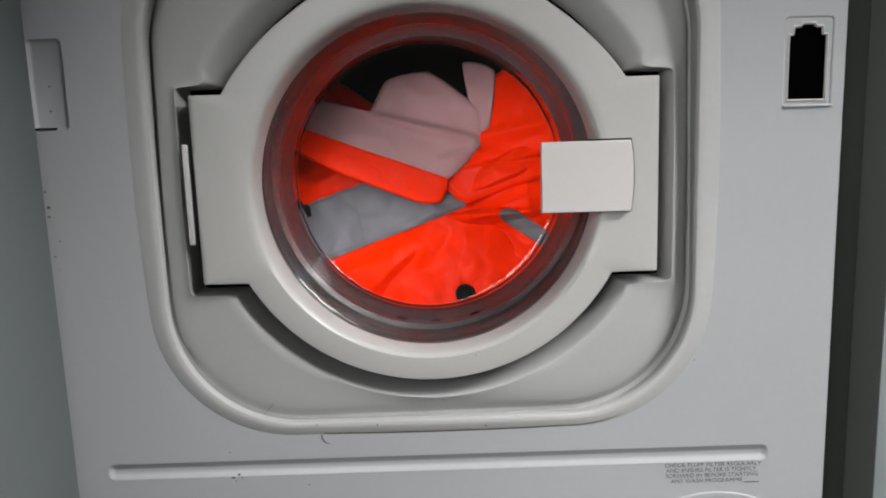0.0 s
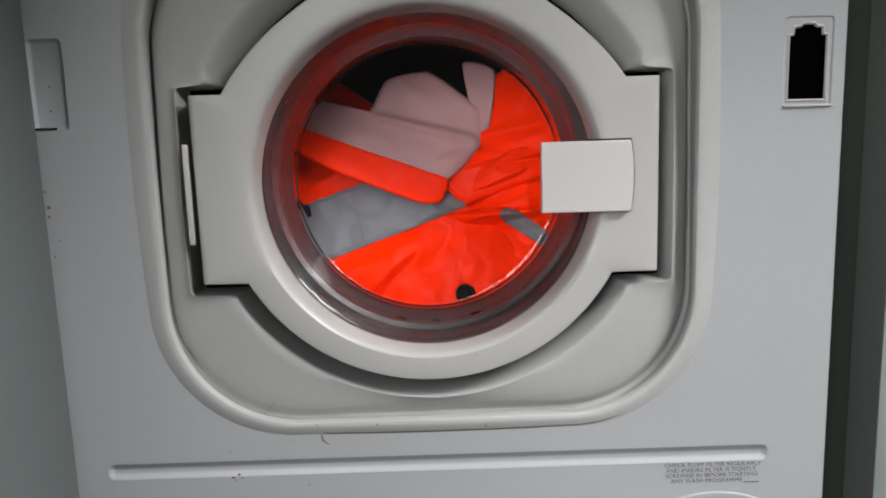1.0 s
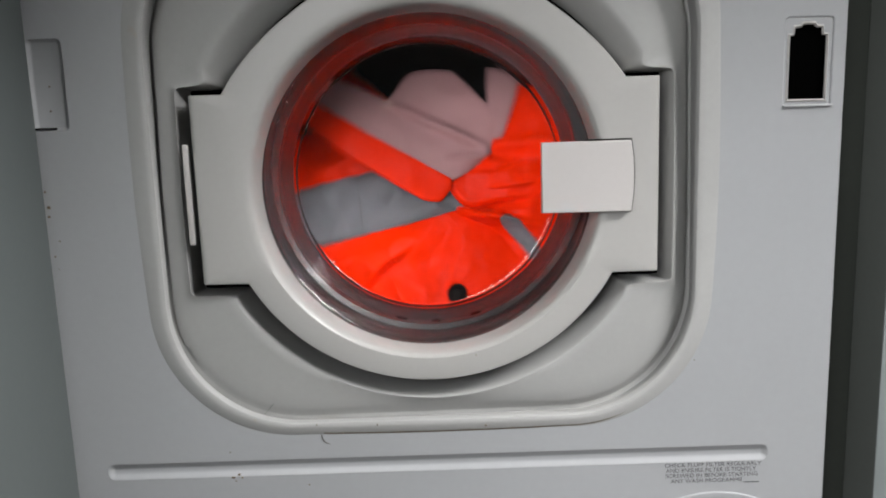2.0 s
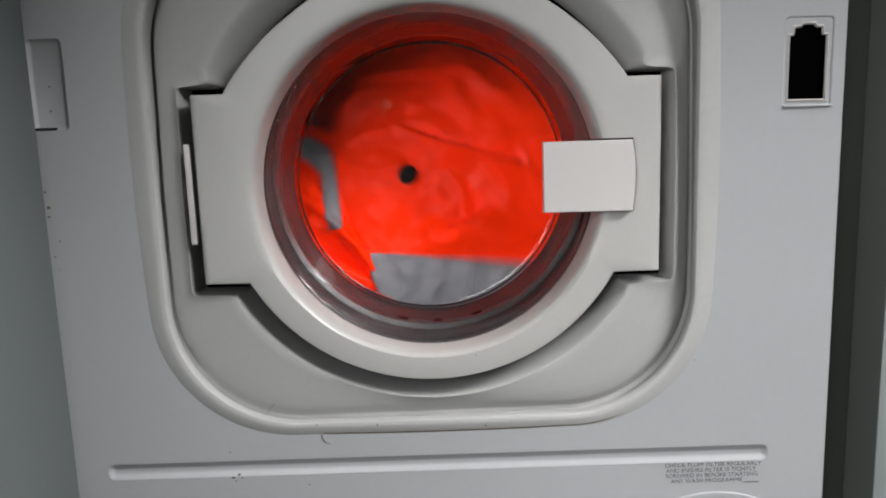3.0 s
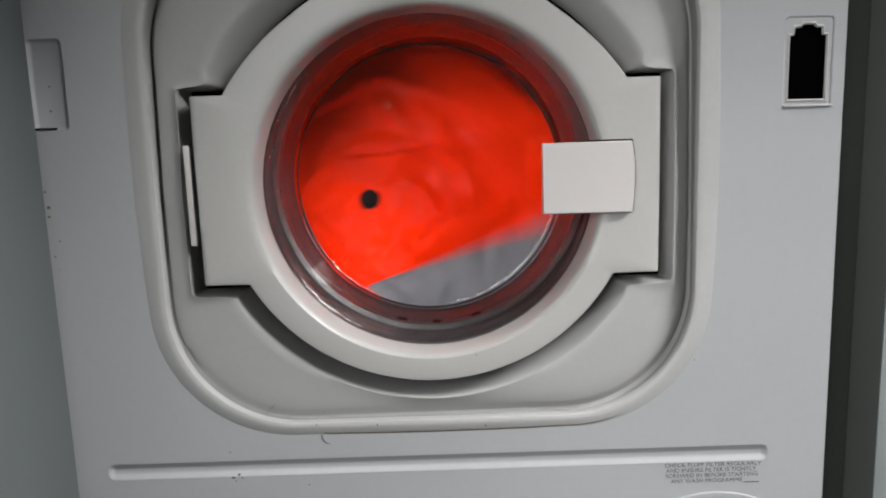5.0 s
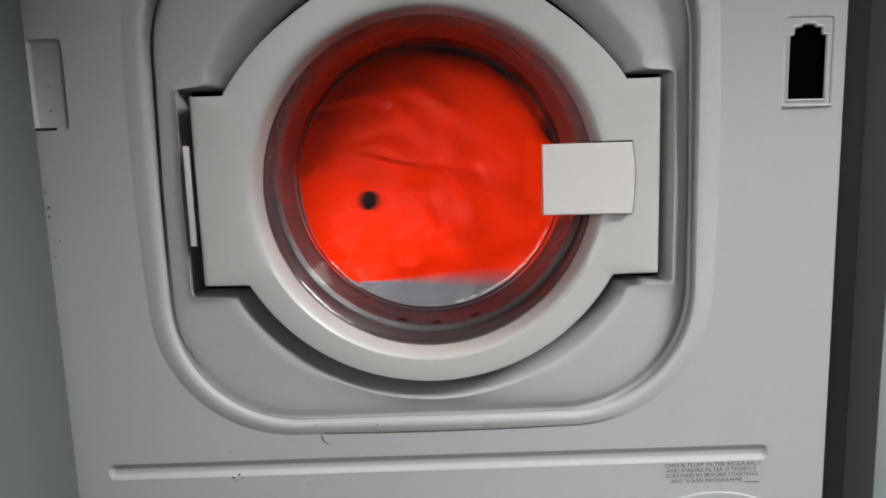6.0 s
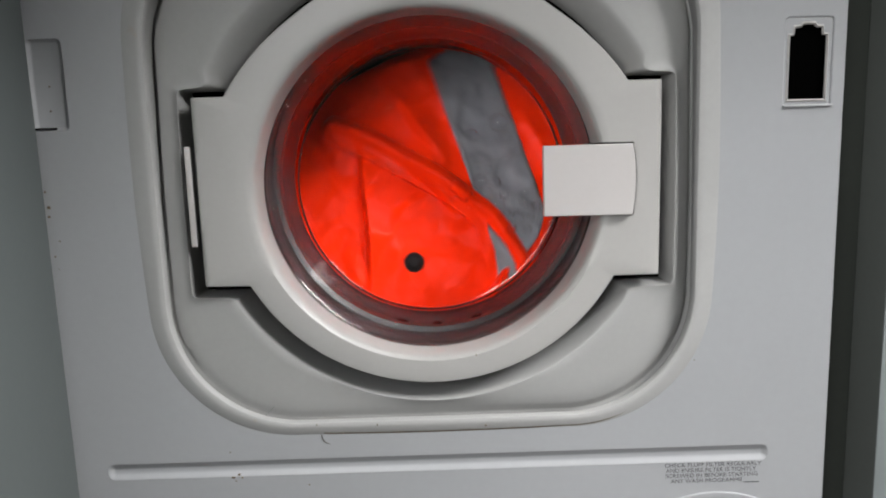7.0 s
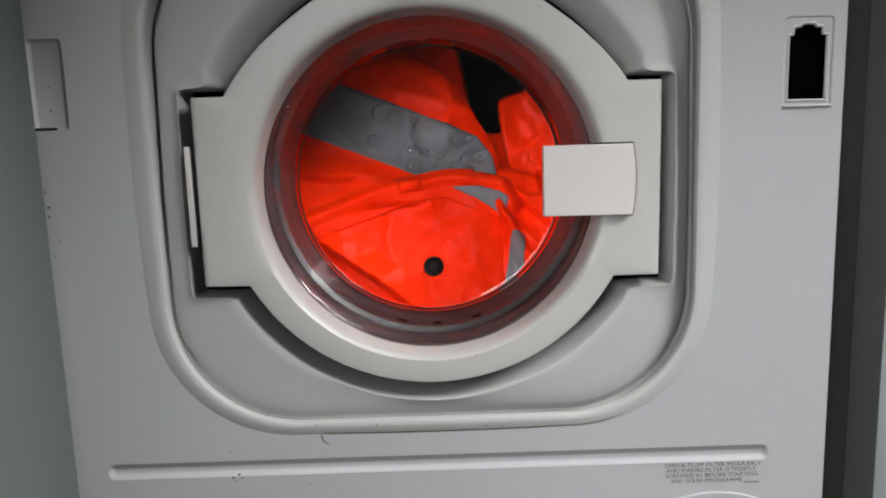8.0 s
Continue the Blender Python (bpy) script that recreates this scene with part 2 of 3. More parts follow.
    fit(part("slot_shade", bm, M_DARK, bed, "black backing that paints the shade inside the slot"))
    # rim in a paler material than the plate, to paint the edge highlight
    rim = []
    for off, y in ((0.0012, 0.0006), (0.0002, -0.0007), (-0.0007, 0.0006)):
        rim.append([(0.2850 + (x - 0.2850) * (1 + off / 0.0140), y + 0.0006, 0.5760 + (z - 0.5760) * (1 + off / 0.024)) for x, z in slot])
    fit(part("slot_highlight", loft(rim), M_LATCH, bed, "edge of the slot, its highlight painted in a paler colour"))
    bm = bmesh.new()
    box(bm, 0.2672, 0.3040, -0.0022, 0.001, 0.5446, 0.5466, 0.0009)
    fit(part("slot_sill", bm, M_PANEL, bed))
    # raised lip round the door well
    ang = angles(540)
    base = [rr_radius(a, *LIP) for a in ang]
    prof = ((0.0125, 0.0005), (0.0114, -0.0002), (0.0098, -0.0008), (0.0078, -0.0015), (0.0056, -0.0021), (0.0036, -0.0023), (0.0016, -0.0017), (0.0004, 0.0003), (0.0004, 0.0036))
    spread = [1 + 0.85 * (1 - max(0.0, -math.cos(a)) ** 1.5) for a in ang]
    fit(part("well_lip", loft([polar([r + (o if o < 0.004 else 0.004 + (o - 0.004) * k) for r, k in zip(base, spread)], y, ang) for o, y in prof]), M_LIP, wm, "cream rounded lip, stained along its lower edge"))
    # well panel behind the door
    ang = angles()
    base = [rr_radius(a, *LIP) for a in ang]
    hole, slope, crest = [], [], []
    for a in ang:
        low, high = max(0.0, -math.cos(a)) ** 2, max(0.0, math.cos(a))
        r, block = door_radius(a, 0.1704, 0.0040, 0.0030, 0.1862, 0.0795 if math.sin(a) > 0 else 0.0768, 0.0825)
        hole.append(r)
        slope.append(0.004 if block else 0.0135 + 0.010 * high - 0.0075 * max(0.0, -math.cos(a)))
        crest.append(0.0092 + 0.0085 * high)
    for _ in range(26):
        slope = [(slope[i - 1] + slope[i] * 2 + slope[(i + 1) % len(slope)]) / 4 for i in range(len(slope))]
    top = [min(h + s, b - 0.003) for h, s, b in zip(hole, slope, base)]
    for _ in range(10):
        top = [max(hole[i] + 0.002, (top[i - 1] + top[i] * 2 + top[(i + 1) % len(top)]) / 4) for i in range(len(top))]
    slope = [t - h for t, h in zip(top, hole)]
    # a short rounded wall under the lip, then a flat floor up to the crest round the door
    rings = [polar([b + 0.0055 for b in base], 0.0046, ang)]
    fit_in = [min(1.0, 0.85 * (b - t) / 0.012) for t, b in zip(top, base)]
    # the floor dips towards the lip, most along the top and the latch side, with a narrow joint under it
    dip = [0.7 + 0.5 * math.sin(a) for a in ang]
    joint = [0.006 * max(0.0, 1 - 1.6 * max(0.0, -math.cos(a))) for a in ang]
    floor_y = [0.0046 + (c - 0.0046) * 1.34 for c in crest]
    for o, low_by, extra in ((0.0052, 0.0, -0.6), (0.0054, 0.0095, 1.0), (0.0030, 0.0096, 1.0), (0.0016, 0.0096, 0.8), (0.0011, 0.0095, 0.0), (-0.0030, 0.0058, 0.0), (-0.0080, 0.0026, 0.0)):
        rings.append(polar([b + o * k for b, k in zip(base, fit_in)], [y + low_by * d * k + extra * j for y, d, k, j in zip(floor_y, dip, fit_in, joint)], ang))
    for f, g, low_by in ((0.35, 1.34, 0.0012), (0.65, 1.24, 0.0), (0.85, 1.10, 0.0), (1.0, 1.0, 0.0)):
        rings.append(polar([(b - 0.008 * k) * (1 - f) + t * f for t, b, k in zip(top, base, fit_in)], [0.0046 + (c - 0.0046) * g + low_by * d for c, d in zip(crest, dip)], ang))
    for f, d in ((0.93, 0.0003), (0.85, 0.0010), (0.75, 0.0024), (0.65, 0.0042), (0.45, 0.0092), (0.28, 0.0145), (0.16, 0.0190), (0.08, 0.0230), (0.04, 0.0270)):
        rings.append(polar([t - s * (1 - f) for t, s in zip(top, slope)], [c + d for c in crest], ang))
    well_panel = fit(part("well_panel", loft(rings), M_RECESS, wm, "grey-cream moulded well round the door"))
    bm = bmesh.new()
    box(bm, -0.1850, -0.1803, 0.0035, 0.0060, 0.4550, 0.5318, 0.0006)
    fit(part("hinge_leaf", bm, M_LATCH, well_panel, "pale metal hinge leaf"))
    bm = bmesh.new()
    for i in range(8):
        y = 0.0125 - 0.0052 * math.exp(-i / 1.6)
        box(bm, -0.1374 + 0.0013 * i, -0.1369 + 0.0013 * i, y - 0.0004, y + 0.0006, 0.3150 + 0.0013 * i, 0.3162 + 0.0013 * i)
    fit(part("scuff_mark", bm, M_BOARD_L, well_panel, "thin grey scratch"))
    # added black ring sheet that paints the shade seen through the door gap
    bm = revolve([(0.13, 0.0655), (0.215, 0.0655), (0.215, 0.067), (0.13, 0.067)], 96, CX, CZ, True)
    fit(part("well_shade_sheet", bm, M_DARK, well_panel, "black ring sheet standing in for the shade behind the door"))
    # door
    outer = [door_radius(a, 0.1604, 0.0085 if math.sin(a) > 0 else 0.0072, 0.0046, 0.1766, 0.0748 if math.sin(a) > 0 else 0.0712, 0.0735)[0] for a in ang]
    inner = 0.1325
    face = [(1.0, 0.034), (1.0, 0.004), (0.985, 0.0014), (0.96, 0.0003), (0.9, 0.0), (0.6, -0.0006), (0.3, -0.0010), (0.16, -0.0009)]
    rings = [polar([inner + 0.001 + (o - inner - 0.001) * f for o in outer], y, ang) for f, y in face]
    for r, y in ((0.1362, -0.0004), (0.1342, 0.0010), (0.1330, 0.0036), (0.1320, 0.0080), (0.1312, 0.0160), (0.1306, 0.0230), (0.1362, 0.0255), (0.1400, 0.0340)):
        rings.append(polar([r - 0.0018 * math.cos(a) for a in ang], y, ang))
    door = fit(part("door", loft(rings), M_DOOR, wm, "warm grey plastic porthole door ring with square side blocks"))
    bowl = [(0.1365, 0.0238), (0.1302, 0.0238), (0.1280, 0.0256), (0.1240, 0.0330), (0.1188, 0.0450), (0.1140, 0.0560), (0.1106, 0.0638), (0.1099, 0.0648), (0.1088, 0.0653), (0.1080, 0.0654), (0.0700, 0.0654), (0.0350, 0.0654), (0.0, 0.0654),
            (0.0, 0.0696), (0.0350, 0.0696), (0.0700, 0.0696), (0.1080, 0.0696), (0.1090, 0.0694), (0.1128, 0.0680), (0.1144, 0.0655), (0.1175, 0.0585), (0.1224, 0.0470), (0.1272, 0.0350), (0.1312, 0.0285), (0.1365, 0.0280)]
    glass = fit(part("door_glass", revolve(bowl, 160, CX, CZ, True), M_GLASS, door, "clear bowl-shaped door glass"))
    glass.visible_shadow = False
    handle = [(0.0862, 0.4722), (0.1535, 0.4716), (0.1550, 0.4850), (0.1555, 0.4985), (0.1550, 0.5120), (0.1530, 0.5250), (0.0862, 0.5250)]
    latch = fit(mesh_part("latch_handle", plate([handle], -0.0075, 0.0, 0.0009), M_LATCH, door, "flat pale door latch handle"))
    gap = [(0.1200, 0.4722), (0.1552, 0.4716), (0.1567, 0.4850), (0.1573, 0.4985), (0.1567, 0.5120), (0.1547, 0.5262), (0.1200, 0.5262)]
    fit(mesh_part("latch_recess", plate([gap], -0.0017, -0.0005, 0.0001), M_DARK, door, "thin dark gap round the latch"))
    # rubber gasket and drum
    prof = [(0.1385, 0.0300), (0.1352, 0.0310), (0.1338, 0.0350), (0.1346, 0.0400), (0.1326, 0.0440), (0.1314, 0.0480), (0.1320, 0.0530), (0.1312, 0.0570), (0.1272, 0.0600), (0.1266, 0.0640),
            (0.1278, 0.0700), (0.1274, 0.0760), (0.1246, 0.0800), (0.1232, 0.0840), (0.1216, 0.0880), (0.1214, 0.0905), (0.1226, 0.0925), (0.1300, 0.0950), (0.1480, 0.0970), (0.1650, 0.0980), (0.1650, 0.0700), (0.1500, 0.0660)]
    gasket = fit(part("door_gasket", revolve(prof, 128, CX, CZ), M_RUBBER, wm, "grey ribbed rubber door gasket"))
    # three small dark ovals low on the gasket
    for turn, size in ((193, 0.0052), (179, 0.0040), (163, 0.0050)):
        bm = bmesh.new()
        bmesh.ops.create_uvsphere(bm, u_segments=14, v_segments=8, radius=1.0, matrix=Matrix.LocRotScale((0, 0.072, 0.1276), None, (size, 0.0045, 0.0012)))
        bm.transform(Matrix.Translation((CX, 0, CZ)) @ pose(0, 0, 0, 0, turn, 0))
        part("gasket_mark", bm, M_DARK, gasket, "small dark oval mark low on the gasket")
    # drum and lifters take the near-black colour that holds the interior shade
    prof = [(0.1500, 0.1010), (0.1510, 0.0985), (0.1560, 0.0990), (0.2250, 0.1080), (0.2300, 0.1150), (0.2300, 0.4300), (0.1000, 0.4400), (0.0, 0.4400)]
    drum = part("drum", revolve(prof, 128), M_DRUM_SHADED, wm, "steel wash drum, its inner shade put into a near-black colour")
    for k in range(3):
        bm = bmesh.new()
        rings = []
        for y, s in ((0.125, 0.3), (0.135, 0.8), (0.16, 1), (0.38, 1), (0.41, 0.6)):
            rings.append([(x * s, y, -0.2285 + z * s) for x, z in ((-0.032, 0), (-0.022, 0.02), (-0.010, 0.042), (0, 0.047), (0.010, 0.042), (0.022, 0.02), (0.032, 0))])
        lift = part("lifter", loft(rings, False), M_DRUM_SHADED, drum)
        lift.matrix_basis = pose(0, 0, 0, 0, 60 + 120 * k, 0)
    # filter cover under the notice
    prof = [(0.0945, 0.0001), (0.0938, -0.0012), (0.0910, -0.0016), (0.0870, -0.0006), (0.0850, 0.0), (0.0600, -0.0005), (0.0, -0.0008)]
    fit(part("filter_cover", revolve(prof, 96, 0.2252, 0.1448), M_PANEL, wm, "round off-white filter cover"))
    # printed notice
    lines = (("CHECK FLUFF FILTER REGULARLY", 0.1838, 0.2618, 0.2612), ("AND ENSURE FILTER IS TIGHTLY", 0.1850, 0.2580, 0.2566),
             ("SCREWED IN BEFORE STARTING", 0.1846, 0.2592, 0.2520), ("ANY WASH PROGRAMME", 0.1892, 0.2470, 0.2474))
    notice = None
    for words, x0, x1, z in lines:
        cu = bpy.data.curves.new("words", "FONT")
        cu.body, cu.size, cu.extrude = words, 0.005, 0.00004
        ob = bpy.data.objects.new("words", cu)
        scene.collection.objects.link(ob)
        me = bpy.data.meshes.new_from_object(ob.evaluated_get(bpy.context.evaluated_depsgraph_get()))
        bpy.data.objects.remove(ob)
        xs = [v.co.x for v in me.vertices]
        k = (x1 - x0) / (max(xs) - min(xs))
        me.transform(Matrix.Translation((x0, -0.00012, z)) @ pose(0, 0, 0, 90) @ Matrix.Diagonal((k, 0.95, 1, 1)))
        fit(mesh_part("printed_line", me, M_INK, wm, "small dark grey printed capitals", False))
    bm = bmesh.new()
    box(bm, 0.2480, 0.2606, -0.0002, 0.0002, 0.2462, 0.2470)
    fit(part("printed_bar", bm, M_INK, wm, "tiny dark printed code"))
    # dirt and wear on the front
    bm = loft([polar([rr_radius(a, *LIP) + o for a in arc], y, arc) for arc in ([radians(140 + 0.5 * i) for i in range(130)],) for o, y in ((0.0110, -0.0009), (0.0118, -0.0006), (0.0124, -0.0001))], False)
    fit(part("lip_grime", bm, M_GRIME, wm, "thin brown line of grime under the lip"))
    for x, y, z, r in ((-0.165, 0, 0.2645, 0.0016), (-0.160, 0, 0.2668, 0.0013), (-0.158, 0, 0.2640, 0.0009), (-0.163, 0, 0.2612, 0.0008), (-0.166, 0, 0.2860, 0.0007), (-0.104, 0, 0.2560, 0.0008),
                       (-0.046, -0.0050, 0.3075, 0.0008), (0.040, -0.0046, 0.3040, 0.0010), (-0.074, -0.0040, 0.3010, 0.0008), (-0.094, -0.0050, 0.3090, 0.0007), (0.160, 0, 0.3190, 0.0009), (-0.290, 0, 0.500, 0.0010),
                       (-0.2885, 0, 0.488, 0.0016), (-0.2890, 0, 0.481, 0.0012), (-0.2880, 0, 0.450, 0.0008), (-0.2860, 0, 0.440, 0.0006), (-0.2780, 0.0014, 0.578, 0.0009), (-0.2790, 0.0014, 0.560, 0.0010),
                       (0.034, -0.0009, 0.3610, 0.0007), (-0.283, 0, 0.462, 0.0007), (0.205, -0.0030, 0.352, 0.0006)):
        bm = bmesh.new()
        bmesh.ops.create_icosphere(bm, subdivisions=2, radius=1.0, matrix=Matrix.LocRotScale((x, y, z), None, (r, 0.00025, r * 0.8)))
        fit(part("grime_spot", bm, M_GRIME, wm))
    for name, pts in (("stray_fibre", [(-0.0915, 0.2985), (-0.0910, 0.2955), (-0.0895, 0.2930), (-0.0870, 0.2912), (-0.0855, 0.2905)]),):
        bm = loft([[(x + 0.00045 * math.cos(k * 2.094), -0.0004 + 0.0003 * math.sin(k * 2.094), z + 0.0002 * math.sin(k * 2.094)) for k in range(3)] for x, z in pts])
        fit(part(name, bm, M_HAIR, wm, "dark curled fibre stuck to the front"))
    return wm, well_panel, door, gasket, drum


WM, WELL, DOOR, GASKET, DRUM = washing_machine()


# ---- cupboard boards beside the machine ----
def board(name, label, category, x0, x1, y0, y1, z0, z1, mat, edge_mat):
    """A laminated board with its banded front edge, standing with its empty at the foot."""
    ob = tagged(new(name), label, category)
    ob.location = ((x0 + x1) / 2, (y0 + y1) / 2, z0)
    bpy.context.view_layer.update()
    for part_name, dims, m in (("board_core", (x0, x1, y0 + 0.001, y1, z0, z1), mat), ("edge_band", (x0, x1, y0, y0 + 0.001, z0, z1), edge_mat)):
        p = boxed(part_name, dims, m, ob, 0.0003)
        p.matrix_parent_inverse = ob.matrix_world.inverted()
    return ob


board("cupboard_door", "grey laminate cupboard door standing wide open", "cupboard door", -0.3100, -0.2893, -0.60, -0.0040, 0.0, 0.86, M_BOARD_L, M_BOARD_L)
board("cabinet_side", "grey-green laminate side board of the next cupboard", "cabinet", 0.3470, 0.3650, -0.012, 0.60, 0.0, 0.8715, M_BOARD_R, M_BOARD_E)
# strip added in the gap, its dark colour standing in for shade there
tagged(boxed("gap_strip", (0.3150, 0.3468, 0.030, 0.046, 0.0, 0.8710), M_GAP_SHADE, None, 0.001), "grey-green strip added in the gap beside the machine, darkened to its shade", "filler strip", kind="structure")
# unseen board added above; its overhang is set to darken the upper front
tagged(boxed("worktop", (-1.2, 1.2, -0.25, 0.655, 0.872, 0.91), M_BOARD_L, None, 0.003), "unseen grey worktop, added with a deep overhang to shade the machine's upper front", "worktop", kind="structure")



# ---- laundry ----
JX, JY, JZ = 0.0, 0.20, 0.30
JACKET = tagged(new("hi_vis_jacket"), "wet fluorescent orange work jacket with grey reflective bands", "jacket")
JACKET.location = (JX, JY, JZ)


def smooth_outline(pts, n=140, soft=1):
    """A closed smooth outline through the corners given."""
    out = []
    m = len(pts)
    per = max(4, n // m)
    for i in range(m):
        p0, p1, p2, p3 = (Vector(pts[(i + k - 1) % m]) for k in range(4))
        for j in range(per):
            t = j / per
            cr = 0.5 * ((2 * p1) + (p2 - p0) * t + (2 * p0 - 5 * p1 + 4 * p2 - p3) * t * t + (3 * p1 - p0 - 3 * p2 + p3) * t ** 3)
            out.append(tuple(cr * soft + (p1 + (p2 - p1) * t) * (1 - soft)))
    return out


def cloth(name, pts, centre, height, mat, parent, label="", rings=34, soft=0.6, thick=0.0016, edge=0.006, n=150):
    """A sheet of cloth in the x-z plane whose relief is height(x, z), towards -y; its rim rolls back."""
    outline = smooth_outline(pts, n, soft)
    cx, cz = centre
    loops = []
    for k in range(rings + 1):
        s = 1 - (k / rings) ** 1.15 * 0.999
        loop = []
        for x, z in outline:
            px, pz = cx + (x - cx) * s, cz + (z - cz) * s
            roll = edge * max(0.0, (s - 0.9) / 0.1) ** 2
            loop.append((px, -height(px, pz) + roll, pz))
        loops.append(loop)
    bm = loft(loops)
    ob = part(name, bm, mat, parent, label)
    sol = ob.modifiers.new("thickness", "SOLIDIFY")
    sol.thickness, sol.offset = thick, 0.0
    return ob


def ridge(x, z, ax, az, bx, bz, width, tall):
    """One rounded fold from a to b."""
    ux, uz = bx - ax, bz - az
    t = max(0.0, min(1.0, ((x - ax) * ux + (z - az) * uz) / (ux * ux + uz * uz)))
    d = math.hypot(x - ax - t * ux, z - az - t * uz)
    return tall * math.exp(-(d / width) ** 2) * (0.35 + 0.65 * math.sin(math.pi * min(1, max(0, 0.15 + 0.7 * t))))


def overlap(x, z, ax, az, bx, bz, reach, tall):
    """One layer lying over the other: a sharp step along a-b that fades away on its left side."""
    ux, uz = bx - ax, bz - az
    n = math.hypot(ux, uz)
    t = ((x - ax) * ux + (z - az) * uz) / (n * n)
    if t < -0.15 or t > 1.15:
        return 0.0
    d = ((z - az) * ux - (x - ax) * uz) / n + 0.0022 * math.sin(4.1 * t + 40 * ax)
    end = min(1.0, max(0.0, (t + 0.15) / 0.45)) * min(1.0, max(0.0, (1.15 - t) / 0.45))
    if d < -0.002:
        return -0.25 * tall * end * math.exp((d + 0.002) / (reach * 0.5))
    s = min(1.0, (d + 0.002) / 0.0065)
    return tall * end * (-0.25 + 1.25 * s * s * (3 - 2 * s)) * math.exp(-max(0.0, d - 0.0045) / reach)


def crumple(x, z, seed, amp=0.004, size=22.0):
    v = Vector((x * size, seed * 7.3, z * size))
    w = noise.noise(v) + 0.5 * noise.noise(v * 2.1) + 0.25 * noise.noise(v * 4.3)
    r = 1 - abs(noise.noise(v * 0.9 + Vector((3.1, 0, 1.7)))) * 2
    return amp * (0.6 * w + 0.5 * r * r)


def panel_height(x, z):
    h = crumple(x, z, 1.0, 0.0058, 26) - 0.10 * max(0.0, math.hypot(x, z) - 0.10)
    h += ridge(x, z, -0.13, 0.045, -0.01, 0.062, 0.010, 0.0045)
    h += overlap(x, z, -0.125, -0.012, -0.002, -0.046, 0.028, 0.0125)
    h += overlap(x, z, -0.080, 0.024, -0.034, 0.050, 0.022, 0.0105)
    h += overlap(x, z, -0.150, 0.034, -0.085, 0.052, 0.016, 0.0060) + ridge(x, z, 0.0, -0.10, 0.045, -0.03, 0.008, 0.0035) + ridge(x, z, -0.09, -0.08, -0.04, -0.11, 0.007, 0.004)
    h += overlap(x, z, 0.050, -0.090, -0.060, -0.100, 0.030, 0.0060)
    h += ridge(x, z, -0.02, -0.12, -0.055, -0.05, 0.009, 0.004)
    h += ridge(x, z, 0.03, -0.05, 0.02, 0.055, 0.02, 0.003)
    h += ridge(x, z, -0.10, 0.145, -0.02, 0.155, 0.006, 0.004)
    return h


def sleeve_height(x, z):
    h = crumple(x, z, 2.0, 0.008) + 0.012 * math.exp(-((x - 0.03) ** 2 + (z - 0.0) ** 2) / 0.0030)
    h += overlap(x, z, -0.045, 0.050, 0.070, 0.010, 0.020, 0.010)
    h += overlap(x, z, -0.045, 0.030, 0.050, -0.030, 0.014, 0.009)
    h += overlap(x, z, 0.055, 0.075, 0.000, 0.045, 0.020, 0.009)
    h += overlap(x, z, 0.110, 0.030, 0.030, 0.045, 0.018, 0.008)
    for k in range(4):
        h += ridge(x, z, -0.045 + 0.012 * k, 0.055 - 0.012 * k, 0.005 + 0.016 * k, -0.01 - 0.012 * k, 0.0042, 0.006 - 0.001 * k)
    return h


def flap_height(x, z):
    return crumple(x, z, 3.0, 0.003, 16) + ridge(x, z, -0.08, 0.036, 0.012, 0.042, 0.0042, 0.0055) + ridge(x, z, -0.01, 0.015, 0.018, 0.036, 0.004, 0.004) + ridge(x, z, -0.03, 0.02, 0.02, 0.075, 0.012, 0.004)


HEM_LINE = ((-0.150, -0.030), (-0.118, 0.004), (-0.061, 0.053), (-0.018, 0.0825), (0.030, 0.0945), (0.048, 0.078))


def hem_height(x, z):
    near = 1.0
    for (ax, az), (bx, bz) in zip(HEM_LINE, HEM_LINE[1:]):
        ux, uz = bx - ax, bz - az
        t = max(0.0, min(1.0, ((x - ax) * ux + (z - az) * uz) / (ux * ux + uz * uz)))
        near = min(near, math.hypot(x - ax - t * ux, z - az - t * uz))
    return panel_height(x, z) * 0.6 + crumple(x, z, 4.0, 0.002, 40) + 0.0065 * math.exp(-(near / 0.0055) ** 2)


def lump_height(x, z):
    r = math.hypot(x, z)
    return crumple(x, z, 5.0, 0.014, 16) + 0.03 * max(0.0, 1 - (r / 0.12) ** 2)


# main panel: origin at its snap button, reflective band above it
PANEL = cloth("front_panel", [(-0.190, 0.188), (-0.10, 0.186), (-0.047, 0.174), (-0.014, 0.149), (0.018, 0.122), (0.034, 0.082), (0.056, 0.054), (0.072, 0.0), (0.074, -0.06), (0.045, -0.125), (-0.03, -0.150), (-0.120, -0.128), (-0.180, -0.04), (-0.198, 0.06)],
              (-0.04, 0.0), panel_height, M_ORANGE, JACKET, "fluorescent orange front panel with a black snap", rings=84, n=416)
BAND = cloth("reflective_band", [(-0.180, 0.0745), (-0.10, 0.0745), (-0.04, 0.0745), (0.030, 0.0760), (0.027, 0.096), (0.014, 0.116), (-0.008, 0.1305), (-0.07, 0.1315), (-0.12, 0.1315), (-0.178, 0.1300), (-0.186, 0.10)],
             (-0.06, 0.103), lambda x, z: panel_height(x, z) + 0.0030 + crumple(x, z, 6.0, 0.0016, 60) * min(1.0, max(0.25, (x + 0.09) / 0.06)), M_TAPE, PANEL, "grey reflective band sewn across the panel", rings=30, soft=0.25, edge=0.0012, n=300)
